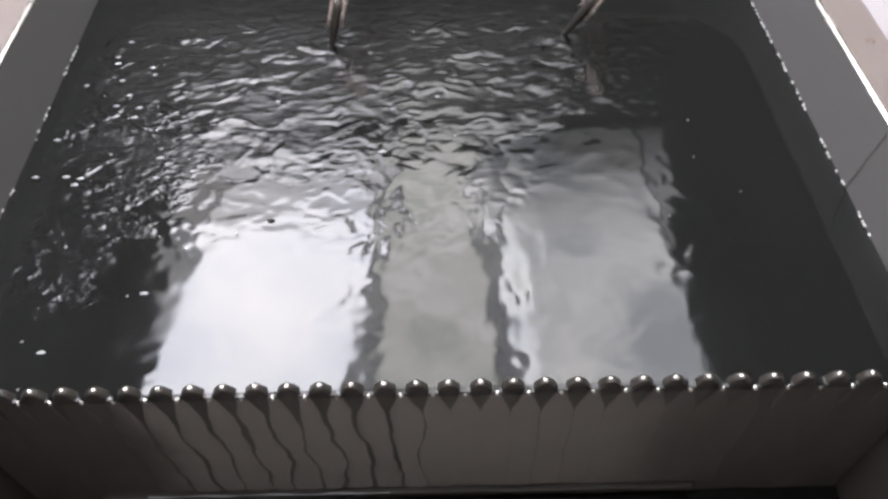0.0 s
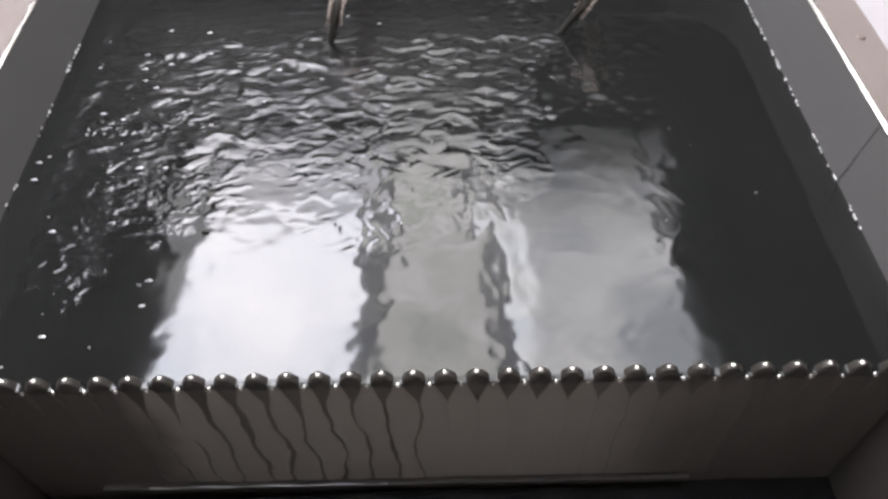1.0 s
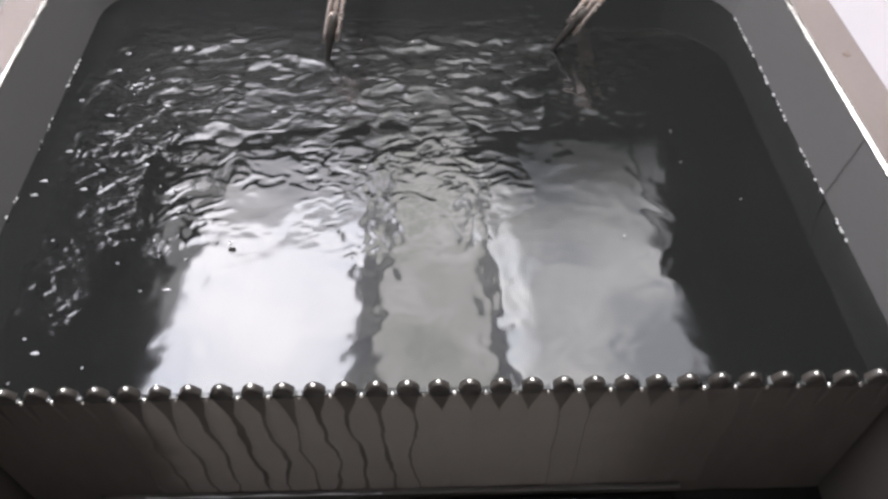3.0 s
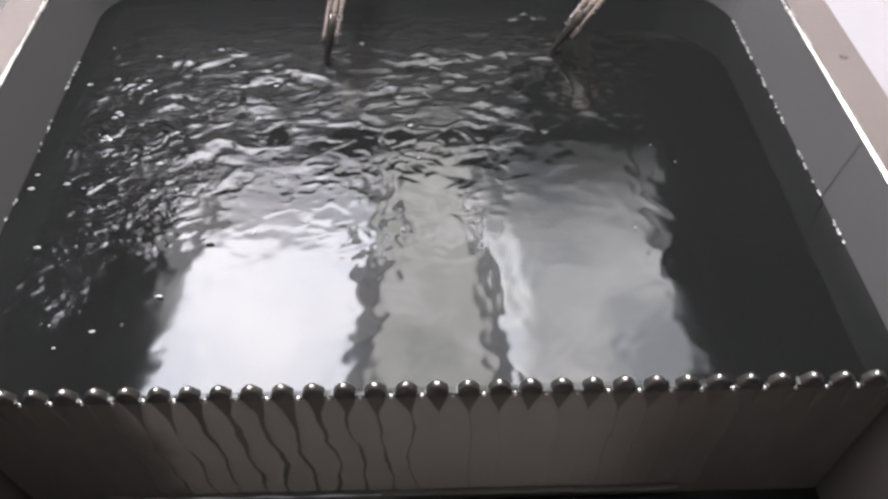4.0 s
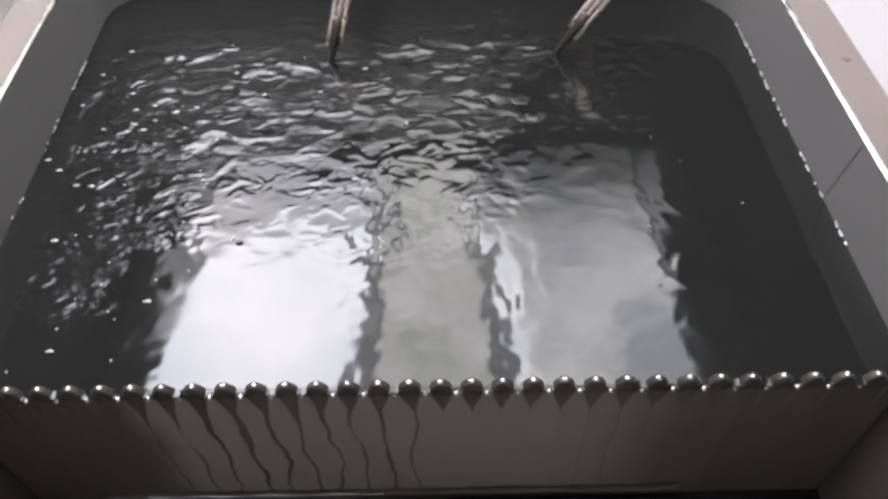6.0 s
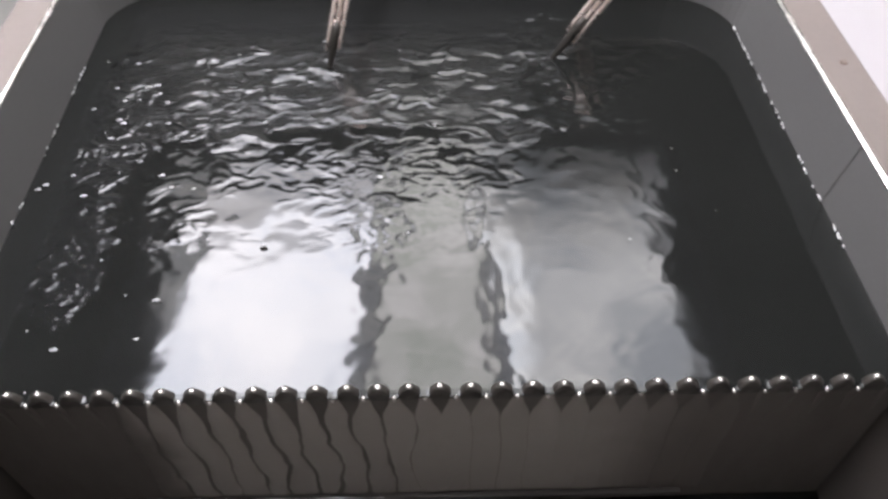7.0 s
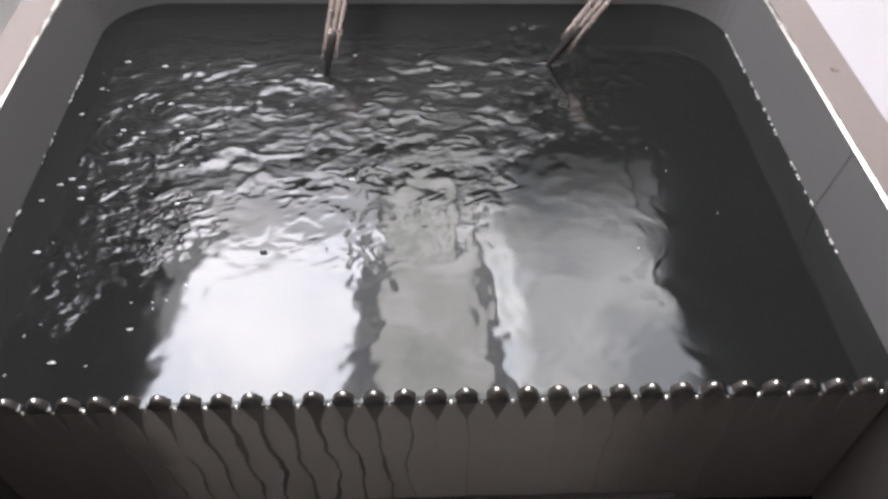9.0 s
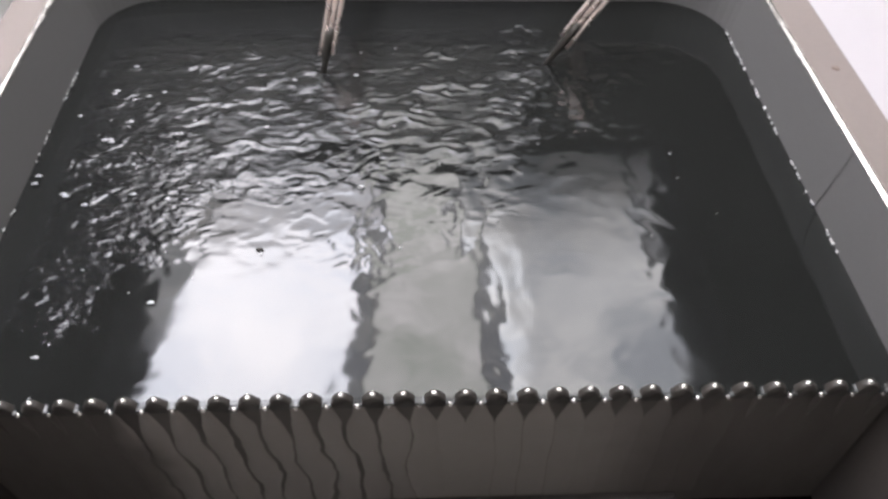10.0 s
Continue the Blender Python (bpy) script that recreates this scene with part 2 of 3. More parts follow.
def roof_window():
    win = holder("window_1", "roof window of frosted panes lit by cloudy sky, its near end added for light", "window", kind="structure", at=(0, 0, CEIL - 0.008))
    low, high = OY0 + 0.03, OY1 - 0.03
    a = edge(-0.864, 0.105)
    b0, b1 = edge(-0.263, 0.085), edge(-0.190, 0.055)
    c0, c1 = edge(0.165, -0.02), edge(0.223, -0.065)
    d = edge(0.756)

    def shifted(f, off):
        return lambda y: f(y) + off
    bar = 0.003
    bm = bmesh.new()
    slab(bm, edge(OX0), shifted(a, -bar), OY0, 1.0, -0.012, 0.03)
    slab(bm, edge(OX0), edge(-0.862, -0.125, 1.0, 0.003), 1.0, OY1, -0.012, 0.03)
    slab(bm, edge(0.766), edge(OX1), OY0, 1.22, -0.012, 0.03)
    slab(bm, edge(0.768, 0.135, 1.22, -0.003), edge(OX1), 1.22, OY1, -0.012, 0.03)
    for f in (a, b0, b1, c0, c1):
        slab(bm, shifted(f, -bar), shifted(f, bar), OY0, OY1, -0.012, 0.03)
    slab(bm, edge(0.750), edge(0.762), 1.22, OY1, -0.012, 0.03)
    for y0, y1 in ((OY0, low), (high, OY1)):
        for f, g in ((a, b0), (b0, b1), (b1, c0), (c0, c1), (c1, d)):
            slab(bm, shifted(f, bar), shifted(g, -bar), y0, y1, -0.012, 0.03)
    part("window_frame", bm, mullion_mat, win, "dark window bars")
    for f, g, y0, y1, mat, label in (
            (a, b0, low, high, pane_bright, "pane bright with open sky"),
            (b0, b1, low, high, pane_shade, "narrow shaded pane"),
            (b1, c0, low, high, pane_green, "greenish grey pane"),
            (c0, c1, low, high, pane_shade, "narrow shaded pane"),
            (c1, edge(0.769), low, 1.22, pane_grey, "grey pane, whiter along one side"),
            (c1, edge(0.753), 1.22, high, pane_grey, "grey pane, whiter along one side"),
            (edge(0.759), edge(0.768, 0.135, 1.22), 1.22, high, pane_shade, "narrow dim pane"),
            (edge(-0.862, -0.125, 1.0), a, 1.0, high, pane_dim, "narrow dim pane")):
        part("pane", slab(bmesh.new(), shifted(f, bar), shifted(g, -bar), y0, y1, 0.006, 0.012), mat, win, label)


roof_window()


# ---- the tank ----
def ramp01(v, a, b):
    q = max(0.0, min(1.0, (v - a) / (b - a)))
    return q * q * (3 - 2 * q)


def askew(x, y):
    """The far wall stands slightly askew to the sides."""
    return y - 0.075 * x * ramp01(y, 0.30, 0.40)


def inner_path(y_front, steps=10, r=0.058):
    pts = [(-HALF, y_front + (BACK - r - y_front) * i / 6, -1, 0) for i in range(7)]
    for i in range(1, steps + 1):
        a = math.pi - i / steps * math.pi / 2
        pts.append((-HALF + r + r * math.cos(a), BACK - r + r * math.sin(a), math.cos(a), math.sin(a)))
    for i in range(1, steps + 1):
        a = math.pi / 2 - i / steps * math.pi / 2
        pts.append((HALF - r + r * math.cos(a), BACK - r + r * math.sin(a), math.cos(a), math.sin(a)))
    pts += [(HALF, BACK - r + (y_front - BACK + r) * i / 6, 1, 0) for i in range(1, 7)]
    return [(x, askew(x, y), nx, ny) for x, y, nx, ny in pts]


RING = inner_path(-0.19)


def sweep(section):
    bm = bmesh.new()

    def at(i, j):
        x, y, nx, ny = RING[j]
        o, z = section[i % len(section)]
        return (x + nx * o, y + ny * o, z)
    grid(bm, len(section), len(RING), at, close_cols=True)
    return bm


def tank():
    t = holder("tank", "brushed steel overflow tank full of dark water", "tank", at=(0, 0, 0))
    r, lap = 0.0050, LEAN - 0.0025
    arc = [(lap + r - r * math.cos(a), RIM - r + r * math.sin(a)) for a in (math.radians(42 + 8 * k) for k in range(7))]
    fold = arc[0]
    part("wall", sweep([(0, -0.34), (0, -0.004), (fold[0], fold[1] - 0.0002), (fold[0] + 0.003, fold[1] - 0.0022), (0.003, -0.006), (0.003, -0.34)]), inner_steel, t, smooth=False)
    # dark sheet that puts the trough's shade into the wall's colour
    part("shaded_lower_wall", sweep([(-0.0006, -0.33), (-0.0006, -0.012), (-0.0001, -0.0115), (-0.0001, -0.33)]), plate_mat, t, "brown sheet with the trough's shade in its colour, below the waterline")
    part("rim_edge", sweep(arc + [(lap + r, RIM - 0.003), (fold[0] + 0.002, fold[1] - 0.001)]), polished, t, "polished rolled rim edge", smooth=True)
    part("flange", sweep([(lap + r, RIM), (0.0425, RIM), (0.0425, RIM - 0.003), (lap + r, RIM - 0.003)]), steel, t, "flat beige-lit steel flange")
    arc2 = [(0.0425 + 0.003 * math.sin(a), RIM - 0.003 + 0.003 * math.cos(a)) for a in (math.pi / 2 * k / 4 for k in range(5))]
    part("outer_lip", sweep(arc2 + [(0.0455, RIM - 0.03), (0.0435, RIM - 0.03), (0.0425, RIM - 0.004)]), steel, t, smooth=True)
    part("skirt", sweep([(0.040, RIM - 0.004), (0.043, RIM - 0.004), (0.043, FLOOR), (0.040, FLOOR)]), steel, t)
    bm = tube(bmesh.new(), [(HALF - 0.0004 + (LEAN - 0.0012) * max(0, -0.05 + k * 0.008) / RIM, 0.1468 + 0.0004 * math.sin(k * 2.1), -0.05 + k * 0.008) for k in range(14)],
              [0.00035 + 0.0001 * math.sin(k * 1.7) for k in range(14)], 8)
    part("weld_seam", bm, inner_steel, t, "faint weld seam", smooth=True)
    bm = bmesh.new()
    box(bm, -HALF, HALF, -0.19, 0.45, -0.345, -0.335)
    part("bottom", bm, weir_metal, t)
    bm = bmesh.new()
    box(bm, -HALF - 0.0005, HALF + 0.0005, -0.195, -0.19, -0.345, -0.125)
    part("front_wall", bm, weir_metal, t)
    bm = bmesh.new()
    bmesh.ops.create_cone(bm, cap_ends=True, segments=16, radius1=0.0034, radius2=0.0024, depth=0.0012,
                          matrix=Matrix.Translation((0.3306, 0.240, RIM + 0.0006)))
    part("screw", bm, rust_mat, t, "brown rusted screw head")
    return t


tank()


def work_table():
    w = holder("work_table", "white laminate work table beside the tank", "table", at=(0.745, 0.325, FLOOR))
    w_x, w_y = w.location.x, w.location.y
    part("tabletop", box(bmesh.new(), 0.3505 - w_x, 1.15 - w_x, -0.35 - w_y, 1.0 - w_y, RIM - 0.055 - FLOOR, RIM - 0.02 - FLOOR, 0.003), white_board, w)
    leg = mesh_of("leg", box(bmesh.new(), -0.02, 0.02, -0.02, 0.02, 0, RIM - 0.055 - FLOOR, 0.002), white_board)
    for x in (0.38, 1.10):
        for y in (-0.28, 0.94):
            ob = new("leg", leg)
            ob.parent = w
            ob.location = (x - w_x, y - w_y, 0)


work_table()

# ---- the weir across the tank ----
WEIR_YAW = math.radians(-1.2)
LINE = 0.0012


def weir_y(x):
    return LINE + math.tan(WEIR_YAW) * x


TIP, NOTCH = 0.0065, -0.0062
TIPS = [0.1265 + PITCH * k for k in range(-22, 10)]


def tooth_mesh():
    """One blunt tooth with rounded shoulders, in the plane of the plate."""
    prof = []
    wide, top = PITCH * 0.5, 0.0034
    side = [(-wide + 0.0006, NOTCH), (-wide + 0.0016, NOTCH + 0.0016), (-top - 0.0026, TIP - 0.0042), (-top, TIP - 0.0012), (-top * 0.5, TIP - 0.0001), (0, TIP)]
    prof = side + [(-x, z) for x, z in side[-2::-1]]
    bm = bmesh.new()
    fr = [bm.verts.new((x, -0.0024, z)) for x, z in prof]
    bk = [bm.verts.new((x, 0.0024, z)) for x, z in prof]
    bm.faces.new(fr)
    bm.faces.new(bk[::-1])
    n = len(prof)
    for i in range(n):
        bm.faces.new((fr[i], bk[i], bk[(i + 1) % n], fr[(i + 1) % n]))
    bmesh.ops.bevel(bm, geom=[e for e in bm.edges if abs(e.verts[0].co.y - e.verts[1].co.y) < 1e-5 and max(e.verts[0].co.z, e.verts[1].co.z) > NOTCH + 0.0005],
                    offset=0.0013, segments=3, affect="EDGES", profile=0.5)
    return mesh_of("tooth", bm, tooth_mat, True)


def weir():
    w = holder("weir", "stained brown steel weir plate with shade in its colour and a toothed overflow edge", "weir", at=(0, LINE, 0))
    w.rotation_euler = (0, 0, WEIR_YAW)
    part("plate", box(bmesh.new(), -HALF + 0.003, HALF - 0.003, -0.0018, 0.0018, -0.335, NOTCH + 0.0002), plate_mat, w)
    part("ledge", box(bmesh.new(), -0.245, 0.19, -0.0065, -0.002, -0.151, -0.1452, 0.001), tooth_mat, w, "narrow wet ledge")
    me = tooth_mesh()
    # polished caps added for the glint of drops on the tooth tips
    bm = bmesh.new()
    bmesh.ops.create_uvsphere(bm, u_segments=14, v_segments=10, radius=0.0019)
    for v in bm.verts:
        v.co.x *= 1.3
    cap = mesh_of("glint_tip", bm, polished, True)
    for x in TIPS:
        ob = new("tooth", me)
        ob.parent = w
        ob.location = (x, 0, 0)
        tip = new("glint_tip", cap)
        tip.parent = ob
        tip.location = (0, 0, TIP - 0.0010)
    # polished beads added for the glint of water in the notches
    bm = bmesh.new()
    bmesh.ops.create_uvsphere(bm, u_segments=12, v_segments=10, radius=0.0017)
    root = mesh_of("glint_notch", bm, polished, True)
    for a, b in zip(TIPS, TIPS[1:]):
        ob = new("glint_notch", root)
        ob.parent = w
        ob.location = ((a + b) / 2, -0.0029, -0.0030)
    return w


weir()


# ---- the overflow: one thin sheet of water from each notch ----
def overflow_sheet(k, x0):
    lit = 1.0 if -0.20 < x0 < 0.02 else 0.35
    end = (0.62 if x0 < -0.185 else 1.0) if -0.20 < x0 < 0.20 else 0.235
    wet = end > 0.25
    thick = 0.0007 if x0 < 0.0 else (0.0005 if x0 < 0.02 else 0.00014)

    def wander(s, lane):
        """Slow and quick wavering of a sheet's edge on its way down."""
        q = min(1, 2.5 * s)
        return lit * q * (0.0085 * noise.noise(Vector((s * 2.3, lane * 5.1 + 0.7, 2.0))) + 0.0034 * noise.noise(Vector((s * 7.0, lane * 3.3 + 0.2, 6.0)))
                          + 0.0013 * noise.noise(Vector((s * 19.0, lane * 4.7, 9.0))))

    def centre(s):
        return x0 + 0.5 * (wander(s, k) + wander(s, k + 1))

    def halfw(s):
        if not wet:
            return 0.0030 * (1 - s / 0.235) + 0.012 * s * (1 - s / 0.235)
        full = 1.0 if end == 1.0 else math.sqrt(max(0.02, 1 - s / (end + 0.02)))
        g = min(1, s / 0.19)
        gap = max(0.0003, 0.0011 + 0.0024 * noise.noise(Vector((s * 4.0, k * 2.7, 1.0)))) if x0 < 0.0 else 0.0
        return full * (0.0030 + (PITCH * 0.5 - 0.0030 - gap) * g * g * (3 - 2 * g)) + 0.5 * full * (wander(s, k + 1) - wander(s, k))
    cols = 9
    rows = []
    for y, z in ((0.0022, -0.0009), (0.0008, -0.0010), (-0.0008, -0.0011), (-0.0024, -0.0013)):
        rows.append((0, y, z))
    for a in range(1, 6):
        q = a / 5 * math.pi / 2
        rows.append((0, -0.0024 - 0.0008 * math.sin(q), -0.0024 + 0.0011 * math.cos(q)))
    last = int(26 * end) if wet else 6
    for i in range(1, last + 1):
        s = i / 26
        rows.append((s, -0.0031 + 0.0004 * s, -0.0024 - s * 0.1405))
    bm = bmesh.new()

    def at(i, j):
        s, y, z = rows[j]
        u = i / (cols - 1) * 2 - 1
        if s <= 0:
            edge = (abs(u) ** 3) * 0.0016
            x = x0 + u * (0.0036 - 0.0006 * j / 8)
            return (x, weir_y(x) + y, z + edge * 0.3)
        x = centre(s) + u * halfw(s)
        crown = (1 - abs(u) ** 4) * (thick if wet else 0.0014 * (1 - s / 0.235))
        return (x, weir_y(x) - 0.0018 - 0.0003 * (1 if wet else 1 - s / 0.2) - crown - (0.0006 * max(0, 1 - s * 7)) * (1 - u * u), z)
    grid(bm, cols, len(rows) - 8, lambda i, j: at(i, j + 8))
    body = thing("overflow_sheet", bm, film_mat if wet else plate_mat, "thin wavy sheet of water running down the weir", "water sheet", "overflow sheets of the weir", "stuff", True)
    lip = bmesh.new()
    grid(lip, cols, 9, at)
    part("lip", lip, water_mat, body, "glassy lip of water in the notch", True)
    return body


SHEETS = [overflow_sheet(k, (a + b) / 2) for k, (a, b) in enumerate(zip(TIPS, TIPS[1:]))]

# water standing in the trough before the weir
bm = bmesh.new()
grid(bm, 80, 24, lambda i, j: (-HALF + 0.002 + (2 * HALF - 0.004) * i / 79, -0.186 + 0.181 * j / 23,
                               -0.1600 + 0.0008 * math.sin(i * 0.9 + j * 0.5) * math.sin(j * 0.8 - i * 0.2)))
thing("trough_water", bm, water_mat, "dark shallow water in the overflow trough", "water", kind="structure", smooth=True)
# pale tube painted for the glint of the water's edge at the foot
bm = bmesh.new()
tube(bm, [(-0.21 + 0.003 * k, weir_y(-0.21 + 0.003 * k) - 0.0060 - 0.0003 * math.sin(k * 0.37), -0.1449) for k in range(60)],
     [0.0005 + 0.0003 * math.sin(k * 0.41 + 1) for k in range(60)], 8)
thing("glint_line", bm, glint_mat, "thin pale line painting a glint at the foot of the weir", "foam", kind="stuff", smooth=True)


# ---- the water of the tank ----
def swell(x, y, seed, wave):
    v = Vector((x / wave, y / wave, seed * 3.7))
    return noise.noise(v) + 0.5 * noise.noise(v * 2.1 + Vector((5.2, 1.3, seed)))


def stirred(x, y):
    """How rough the water is: 1 over the inflow, 0 where it lies calm."""
    right = 1 - ramp01(x + 0.22 * (0.25 - y) + 0.035 * swell(x, y, 9, 0.04) + 0.03 * swell(x, y, 19, 0.013), 0.015, 0.165)
    far = 1 - ramp01(y, 0.425, 0.455)
    near = 0.25 * ramp01(y, 0.10, 0.16) + 0.75 * ramp01(y, 0.13, 0.25)
    if x < -0.14:
        near = max(near, 0.5 * ramp01(y, 0.08, 0.18) * ramp01(-x, 0.16, 0.20))
    side = ramp01(x, -0.292, -0.265)
    return right * far * near * side * (1 - 0.16 * ramp01(-x, 0.08, 0.20))


bm = bmesh.new()
NX, NY = 240, 180


def calm(i, j):
    y = -0.0008 + (BACK + 0.0006) * j / (NY - 1)
    x = -HALF + 0.0003 + (2 * HALF - 0.0006) * i / (NX - 1)
    r = 0.058
    if y > BACK - r:
        lim = HALF - r + math.sqrt(max(0.0, r * r - (y - BACK + r) ** 2)) - 0.0003
        x = max(-lim, min(lim, x))
    edge = min(HALF - abs(x), BACK - y)
    rise = 0.0007 * math.exp(-max(0, edge) / 0.0022)
    left = 0.35 + 0.65 * (1 if x < -0.1 else max(0, (0.15 - x) / 0.25))
    z = min(1, 0.3 + y / 0.15) * left * (0.00020 * swell(x, y, 1, 0.05) + 0.00010 * swell(x, y, 5, 0.014)) + 0.0006 * stirred(x, y) * swell(x, y, 2, 0.014)
    z += 0.0006 * math.exp(-((x - 0.15) ** 2 + (y - 0.29) ** 2) / 0.0040) * swell(x, y, 7, 0.010)
    y2 = y + weir_y(x) * (1 - y / BACK)
    return (x, askew(x, y2), z + rise - 0.0006)


grid(bm, NX, NY, calm)
thing("water", bm, water_mat, "dark still tank water mirroring a bright roof window", "water", kind="structure", smooth=True)


def crests(x, y, seed, wave, stretch):
    """Sharp wandering crests round flatter cells, broken into patches."""
    wx = x + 0.012 * swell(x, y, seed + 40, 0.032)
    wy = y + 0.007 * swell(x, y, seed + 50, 0.026)
    n = swell(wx * stretch, wy, seed, wave)
    ridge = max(0.0, 1 - 1.5 * abs(n))
    patch = max(0.12, min(1.3, 0.50 + 1.1 * swell(x, y, seed + 60, 0.042)))
    return 0.95 * ridge * ridge * patch + 0.55 * swell(wx * stretch, wy, seed + 80, wave * 1.9) - 0.25


def ripple_sheet(seed, wave, height, x0, x1, y0, y1, step, weight, depth, stretch=0.6, mat=stirred_mat, label="restless ripples of dark water stirred by the inflow"):
    """A piece of the water's skin that rises through the calm surface where the weight is high."""
    bm = bmesh.new()
    nx, ny = int((x1 - x0) / step), int((y1 - y0) / step)

    def at(i, j):
        x, y = x0 + (x1 - x0) * i / (nx - 1), y0 + (y1 - y0) * j / (ny - 1)
        k = weight(x, y)
        e = min(i, nx - 1 - i, j, ny - 1 - j) / 10
        low = depth * (1 - k) ** 2 - 0.003 * max(0, 1 - e)
        if k <= 0.001:
            return (x, y, low)
        return (x, y + weir_y(x) * (1 - y / BACK), low + k * (1 - 0.93 * ramp01(y + 0.02 * swell(x, y, 3, 0.05), 0.335, 0.39)) * height * crests(x, y, seed, wave, stretch))
    grid(bm, nx, ny, at)
    return thing("ripple_sheet", bm, mat, label, "water ripples", "ripples on the tank", "stuff", True)


def rocking_sheet(seed, wave, height, x0, x1, y0, y1, step):
    """The smooth water before the weir, slightly swelling."""
    bm = bmesh.new()
    nx, ny = int((x1 - x0) / step), int((y1 - y0) / step)

    def at(i, j):
        x, y = x0 + (x1 - x0) * i / (nx - 1), y0 + (y1 - y0) * j / (ny - 1)
        k = rocking(x, y)
        k = k * k * (3 - 2 * k)
        wx, wy = x + 0.012 * swell(x, y, seed + 40, 0.045), y + 0.008 * swell(x, y, seed + 50, 0.035)
        s = swell(wx, wy, seed, wave) - 0.55 * abs(swell(wx, wy, seed + 20, wave * 1.3))
        s *= max(0.25, 0.85 + 0.75 * swell(x, y, seed + 60, 0.055))
        h = max(hazy(x, y), 0.75 * lapping(x, y))
        if h > 0.001:
            s += 2.6 * h * crests(x, y, seed + 7, 0.0125, 0.65)
        return (x, y + weir_y(x) * (1 - y / BACK), -0.0013 * (1 - k) + k * (height * s - 0.0003))
    grid(bm, nx, ny, at)
    return thing("ripple_sheet", bm, clear_mat, "gently rocking dark water before the weir", "water ripples", "ripples on the tank", "stuff", True)


def lapping(x, y):
    """Where the swell runs on towards the weir, in the middle of the tank."""
    a = max(0, min(1, (x + 0.14) / 0.08)) * max(0, min(1, (0.10 - x) / 0.07))
    return a * max(0, min(1, (y - 0.05) / 0.10)) * max(0, min(1, (0.27 - y) / 0.05))


def sparkling(x, y):
    """Scattered small crests along the wall beside the inflow."""
    a = max(0, min(1, (x + 0.289) / 0.02)) * max(0, min(1, (-0.12 - x - 0.25 * max(0, 0.2 - y)) / 0.04))
    thin = 0.62 + 0.36 * ramp01(y, 0.10, 0.24) + 0.17 * swell(x, y, 71, 0.028)
    return max(0.0, min(1.0, thin)) * a * ramp01(y, 0.005, 0.09) * ramp01(0.36 - y, 0.0, 0.05)


def rocking(x, y):
    """The wide smooth part of the surface, which rocks as a whole."""
    return (max(0, min(1, (0.27 - abs(x)) / 0.07)) * max(0, min(1, (0.285 - y) / 0.06))
            * (0.6 + 0.4 * max(0, min(1, (0.2 - x) / 0.3))))


def hazy(x, y):
    """The belt where the last fine ripples break up the window's reflection."""
    return (ramp01(x, -0.25, -0.19) * ramp01(0.12 - x - 0.15 * (y - 0.15), 0.0, 0.07)
            * ramp01(y + 0.02 * swell(x, y, 33, 0.03), 0.085, 0.165) * ramp01(0.27 - y, 0.0, 0.05))


RIPPLES = [ripple_sheet(11, 0.0210, 0.00140, -0.29, 0.17, 0.03, 0.455, 0.0013, stirred, -0.0022, 0.5),
           ripple_sheet(12, 0.0140, 0.00090, -0.29, 0.17, 0.03, 0.455, 0.0013, stirred, -0.0023, 0.55),
           ripple_sheet(13, 0.0115, 0.00042, -0.26, 0.14, 0.07, 0.28, 0.0013, hazy, -0.0026, 0.6, clear_mat, "fine ripples that break up the mirrored window"),
           ripple_sheet(14, 0.0110, 0.00042, -0.17, 0.12, 0.05, 0.27, 0.0015, lapping, -0.0026, 0.8, clear_mat, "fine ripples that break up the mirrored window"),
           rocking_sheet(15, 0.017, 0.00012, -0.270, 0.270, 0.0005, 0.285, 0.0017),
           ripple_sheet(16, 0.0085, 0.00068, -0.289, -0.10, 0.012, 0.36, 0.0011, sparkling, -0.0019, 0.6, lively_mat)]


# ---- pipes that dip into the far end ----
def heating_rods(foot, route, ends, radius, label):
    """Slim rods side by side that end above the water round a dark core, and bend away over the far rim."""
    p = holder("heating_rods", label, "heating rods", "rods in the tank", at=foot)
    f = Vector(foot)
    pts = [Vector(q) - f for q in route]
    d = pts[0]
    across = d.cross(Vector((0.0, 0.75, -0.6))).normalized()
    for k, end in enumerate(ends):
        o = across * (k - (len(ends) - 1) / 2) * radius * 2.4
        line = [d * (end + (1 - end) * i / 6) for i in range(7)] + pts[1:]
        part("rod", tube(bmesh.new(), [o + q for q in line], [radius * 0.7] + [radius] * (len(line) - 1), 16), pipe_mat, p, smooth=True)
    part("core", tube(bmesh.new(), [d * -0.2, d * 0.0, d * 0.2, d * 0.45, d * 0.6], [radius * 0.9, radius * 1.1, radius * 1.5, radius * 1.9, radius * 1.2], 18),
         dark_metal, p, "dark wet core reaching into the water", True)
    side = across * radius * 1.3
    part("wire", tube(bmesh.new(), [side * 0.4 + d * 0.10, side + d * 0.3, side + d * 0.6], [radius * 0.3, radius * 0.45, radius * 0.45], 10),
         pipe_mat, p, "thin pale wire along the core", True)


heating_rods((-0.0758, 0.336, 0.0), [(-0.0569, 0.3545, 0.0655), (-0.0563, 0.357, 0.0700), (-0.0560, 0.362, 0.0720), (-0.056, 0.40, 0.0690), (-0.055, 0.475, RIM + 0.0023)],
             (0.26, 0.15, 0.21), 0.0022, "three pinkish metal rods standing over a dark core in the water")
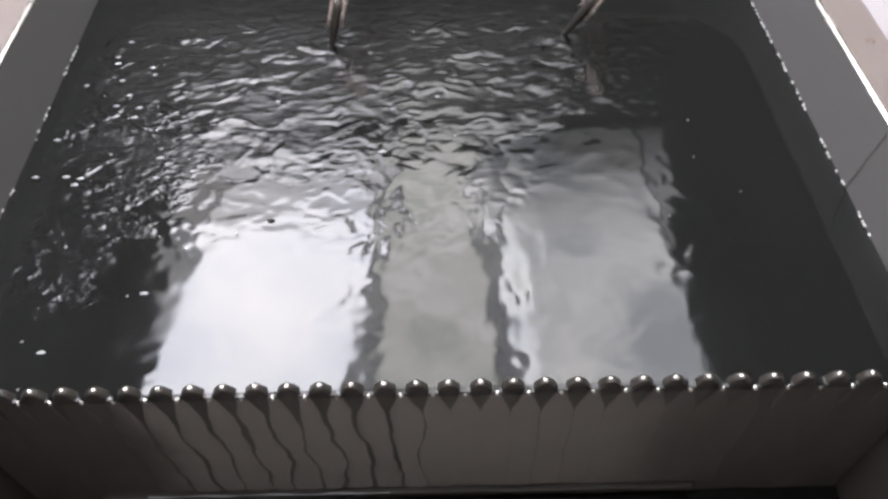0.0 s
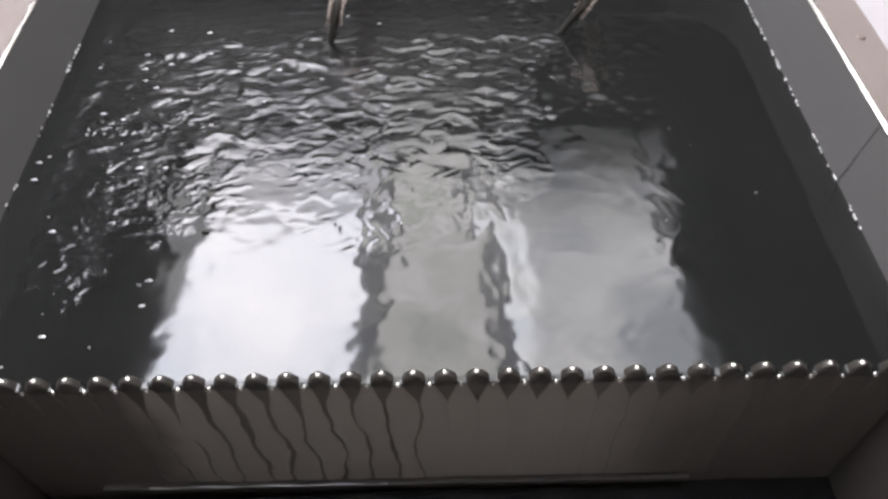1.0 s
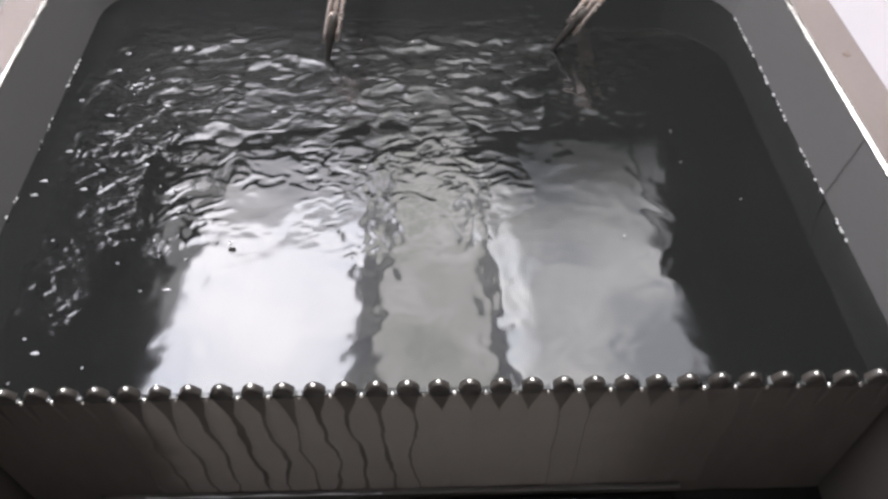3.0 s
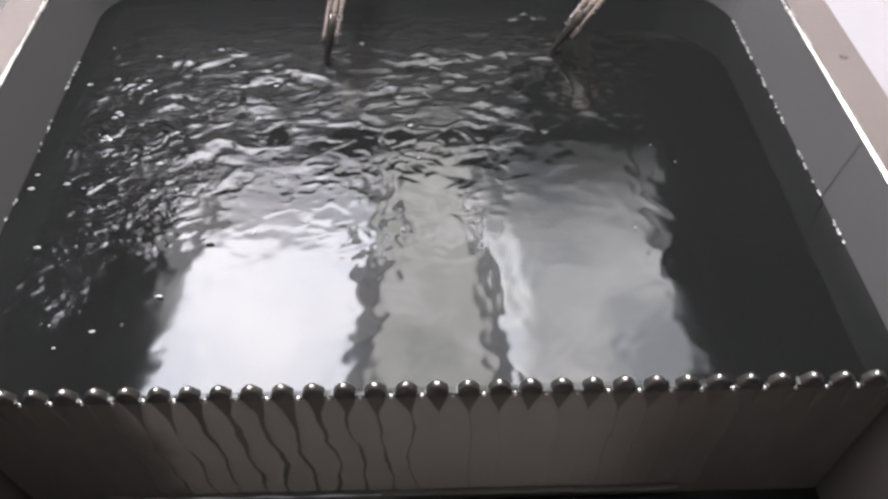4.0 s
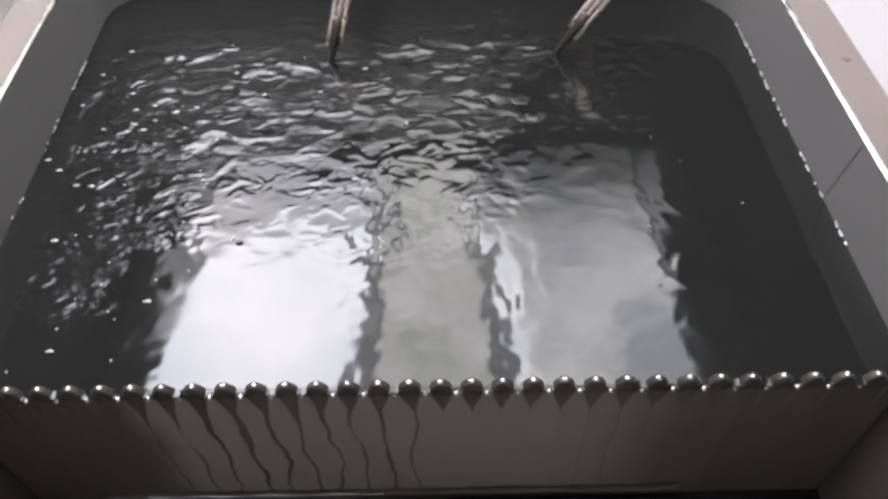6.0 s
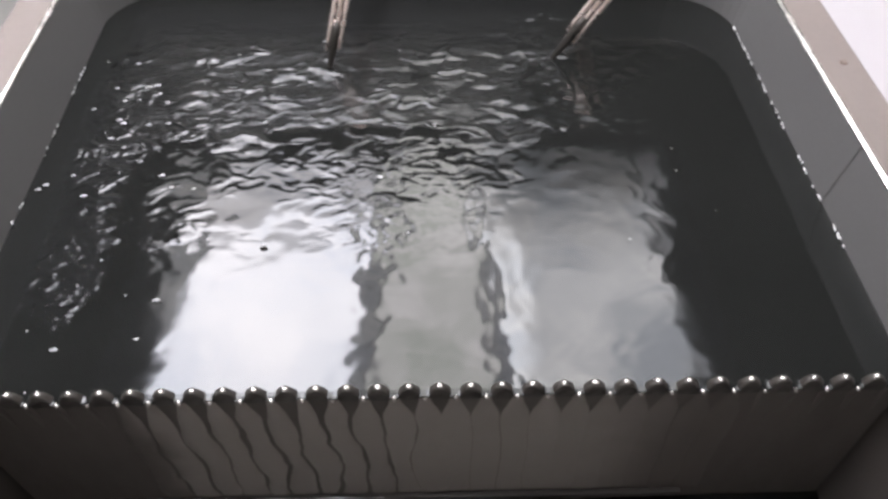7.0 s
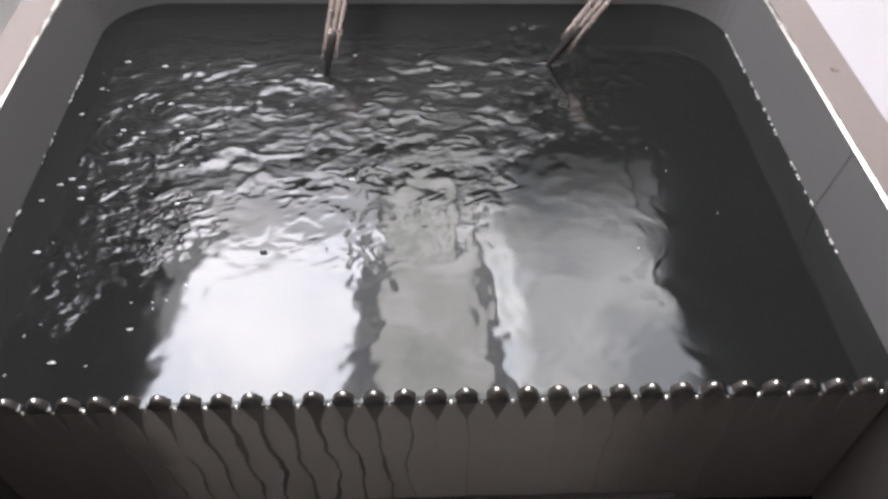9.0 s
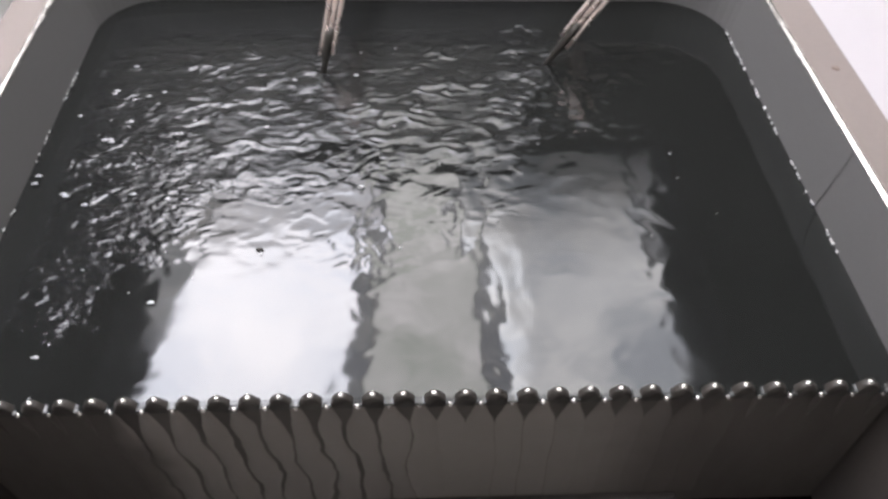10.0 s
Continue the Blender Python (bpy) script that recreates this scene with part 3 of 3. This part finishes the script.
heating_rods((0.1256, 0.338, 0.0), [(0.1676, 0.3385, 0.0660), (0.1695, 0.341, 0.0702), (0.1710, 0.346, 0.0722), (0.174, 0.40, 0.0690), (0.180, 0.475, RIM + 0.0023)],
             (0.28, 0.22, 0.36), 0.0022, "three pinkish metal rods leaning over a dark core in the water")


# ---- flecks and wall beads that paint glints in pale colour, and a bubble ----
def dome(radius, flat):
    bm = bmesh.new()
    bmesh.ops.create_uvsphere(bm, u_segments=10, v_segments=8, radius=radius)
    for v in bm.verts:
        v.co.z *= flat
        v.co.y *= 2.4
    return bm


def fleck(seed, radius):
    """A shallow uneven pale fleck, painted for a glint on the water."""
    r = random.Random(seed)
    ph = [r.uniform(0, 6.3) for _ in range(3)]
    bm = bmesh.new()
    vs = grid(bm, 14, 4, lambda i, j: (
        radius * (1.5 if seed % 2 else 1.0) * (j + 0.3) / 3.3 * math.cos(i * math.tau / 14) * (1 + 0.3 * math.sin(2 * i * math.tau / 14 + ph[0])),
        radius * 0.8 * (j + 0.3) / 3.3 * math.sin(i * math.tau / 14) * (1 + 0.3 * math.sin(3 * i * math.tau / 14 + ph[1])),
        radius * 0.35 * (1 - ((j + 0.3) / 3.3) ** 2) - 0.0003), close_cols=True)
    bm.faces.new(vs[0])
    return bm


FLECK = [mesh_of("glint_fleck", fleck(k, r), glint_mat, True) for k, r in enumerate((0.0009, 0.0012, 0.0007, 0.0015))]
FLECKS = []
rnd = random.Random(5)
SPOTS = [(0.197, 0.217), (0.203, 0.187), (0.16, 0.12), (0.23, 0.14)]
while len(SPOTS) < 84:
    x, y = rnd.uniform(-0.285, 0.02 if len(SPOTS) < 40 else -0.17), rnd.uniform(0.02, 0.38)
    if stirred(x, y) > 0.1 or x < -0.17 + 0.1 * rnd.random():
        SPOTS.append((x, y))
for k, (x, y) in enumerate(SPOTS):
    ob = new("glint_fleck", FLECK[rnd.randrange(4) if k > 3 else 2])
    ob.location = (x, y, 0)
    FLECKS.append(tagged(ob, "small pale fleck painting a glint on the dark water", "foam fleck", "foam on the water"))

# white beads paint the highlights of the water's edge along the walls
BEAD = [mesh_of("glint_bead", dome(r, f), bead_mat, True) for r, f in ((0.0006, 0.9), (0.0004, 1.0), (0.0007, 0.7))]
CLUSTERS = [0.115, 0.15, 0.185, 0.235, 0.255, 0.29, 0.32, 0.345, 0.36]
for k in range(84):
    side = 1 if k < 60 else -1
    y = rnd.choice(CLUSTERS) + rnd.gauss(0, 0.008)
    wall = HALF - 0.0012
    ob = new("glint_bead", BEAD[rnd.randrange(3)])
    ob.location = (side * wall, y, rnd.uniform(0.0005, 0.0022))
    tagged(ob, "white bead painting a glint at the waterline of the wall", "water bead", "beads along the waterline")


DROP = thing("floating_bubble", dome(0.0012, 1.1), dark_metal, "small dark bubble drifting on the bright reflection", "bubble", smooth=True)


DRIFT = [(0, -0.106, 0.137), (1, -0.150, 0.123), (2.5, -0.125, 0.116), (4.5, -0.148, 0.126), (7.5, -0.106, 0.122), (8.5, -0.108, 0.122), (9, -0.107, 0.125), (10, -0.108, 0.127)]

# ---- what moves ----
def motions():
    step = 0.1
    times = [step * i for i in range(101)]
    for k, ob in enumerate(RIPPLES):
        f1, f2, f3 = 0.93 + 0.31 * k, 0.71 + 0.23 * k, 1.35 - 0.27 * k
        ph = 2.1 * k
        rows = []
        for t in times:
            dx = 0.016 * math.sin(2 * math.pi * f1 * t + ph) + 0.006 * math.sin(2 * math.pi * 0.31 * t + ph)
            dy = 0.012 * math.sin(2 * math.pi * f2 * t + 1.3 * ph + 0.5)
            dz = 0.0004 * math.sin(2 * math.pi * f3 * t + ph)
            if k > 2:
                dx, dy, dz = 0.5 * dx, (0.04 if k == 4 else 0.35) * dy, (0.0003 if k == 3 else 0.0001) + 0.15 * dz
            rows.append((t, pose(dx, dy, dz, 0, 0, (1.6 if k < 4 else 0.4) * math.sin(2 * math.pi * 0.23 * t + ph))))
        walk(ob, rows)
    for k, ob in enumerate(FLECKS):
        x, y = SPOTS[k]
        r = random.Random(100 + k)
        a, b, f = r.uniform(0, 6), r.uniform(0.005, 0.018), r.uniform(0.15, 0.5)
        rows = []
        for t in times[::4] + [10.0]:
            if rows and t <= rows[-1][0]:
                continue
            rows.append((t, pose(max(-0.292, x + b * math.sin(2 * math.pi * f * t + a)), y + 0.7 * b * math.cos(2 * math.pi * f * 0.8 * t + a),
                                 0.0006 + 0.0014 * math.sin(2 * math.pi * 0.7 * t + 2 * a))))
        walk(ob, rows)
    walk(DROP, [(t, pose(x, y, 0.0006, 0, 0, 90)) for t, x, y in DRIFT])
    for k, ob in enumerate(SHEETS):
        walk(ob, [(0.5 * i, pose(0.0005 * math.sin(1.9 * i + k), -0.0002 + 0.0002 * math.sin(1.3 * i + 2 * k), 0.0006 * math.sin(2.3 * i + 1.7 * k))) for i in range(21)])


motions()
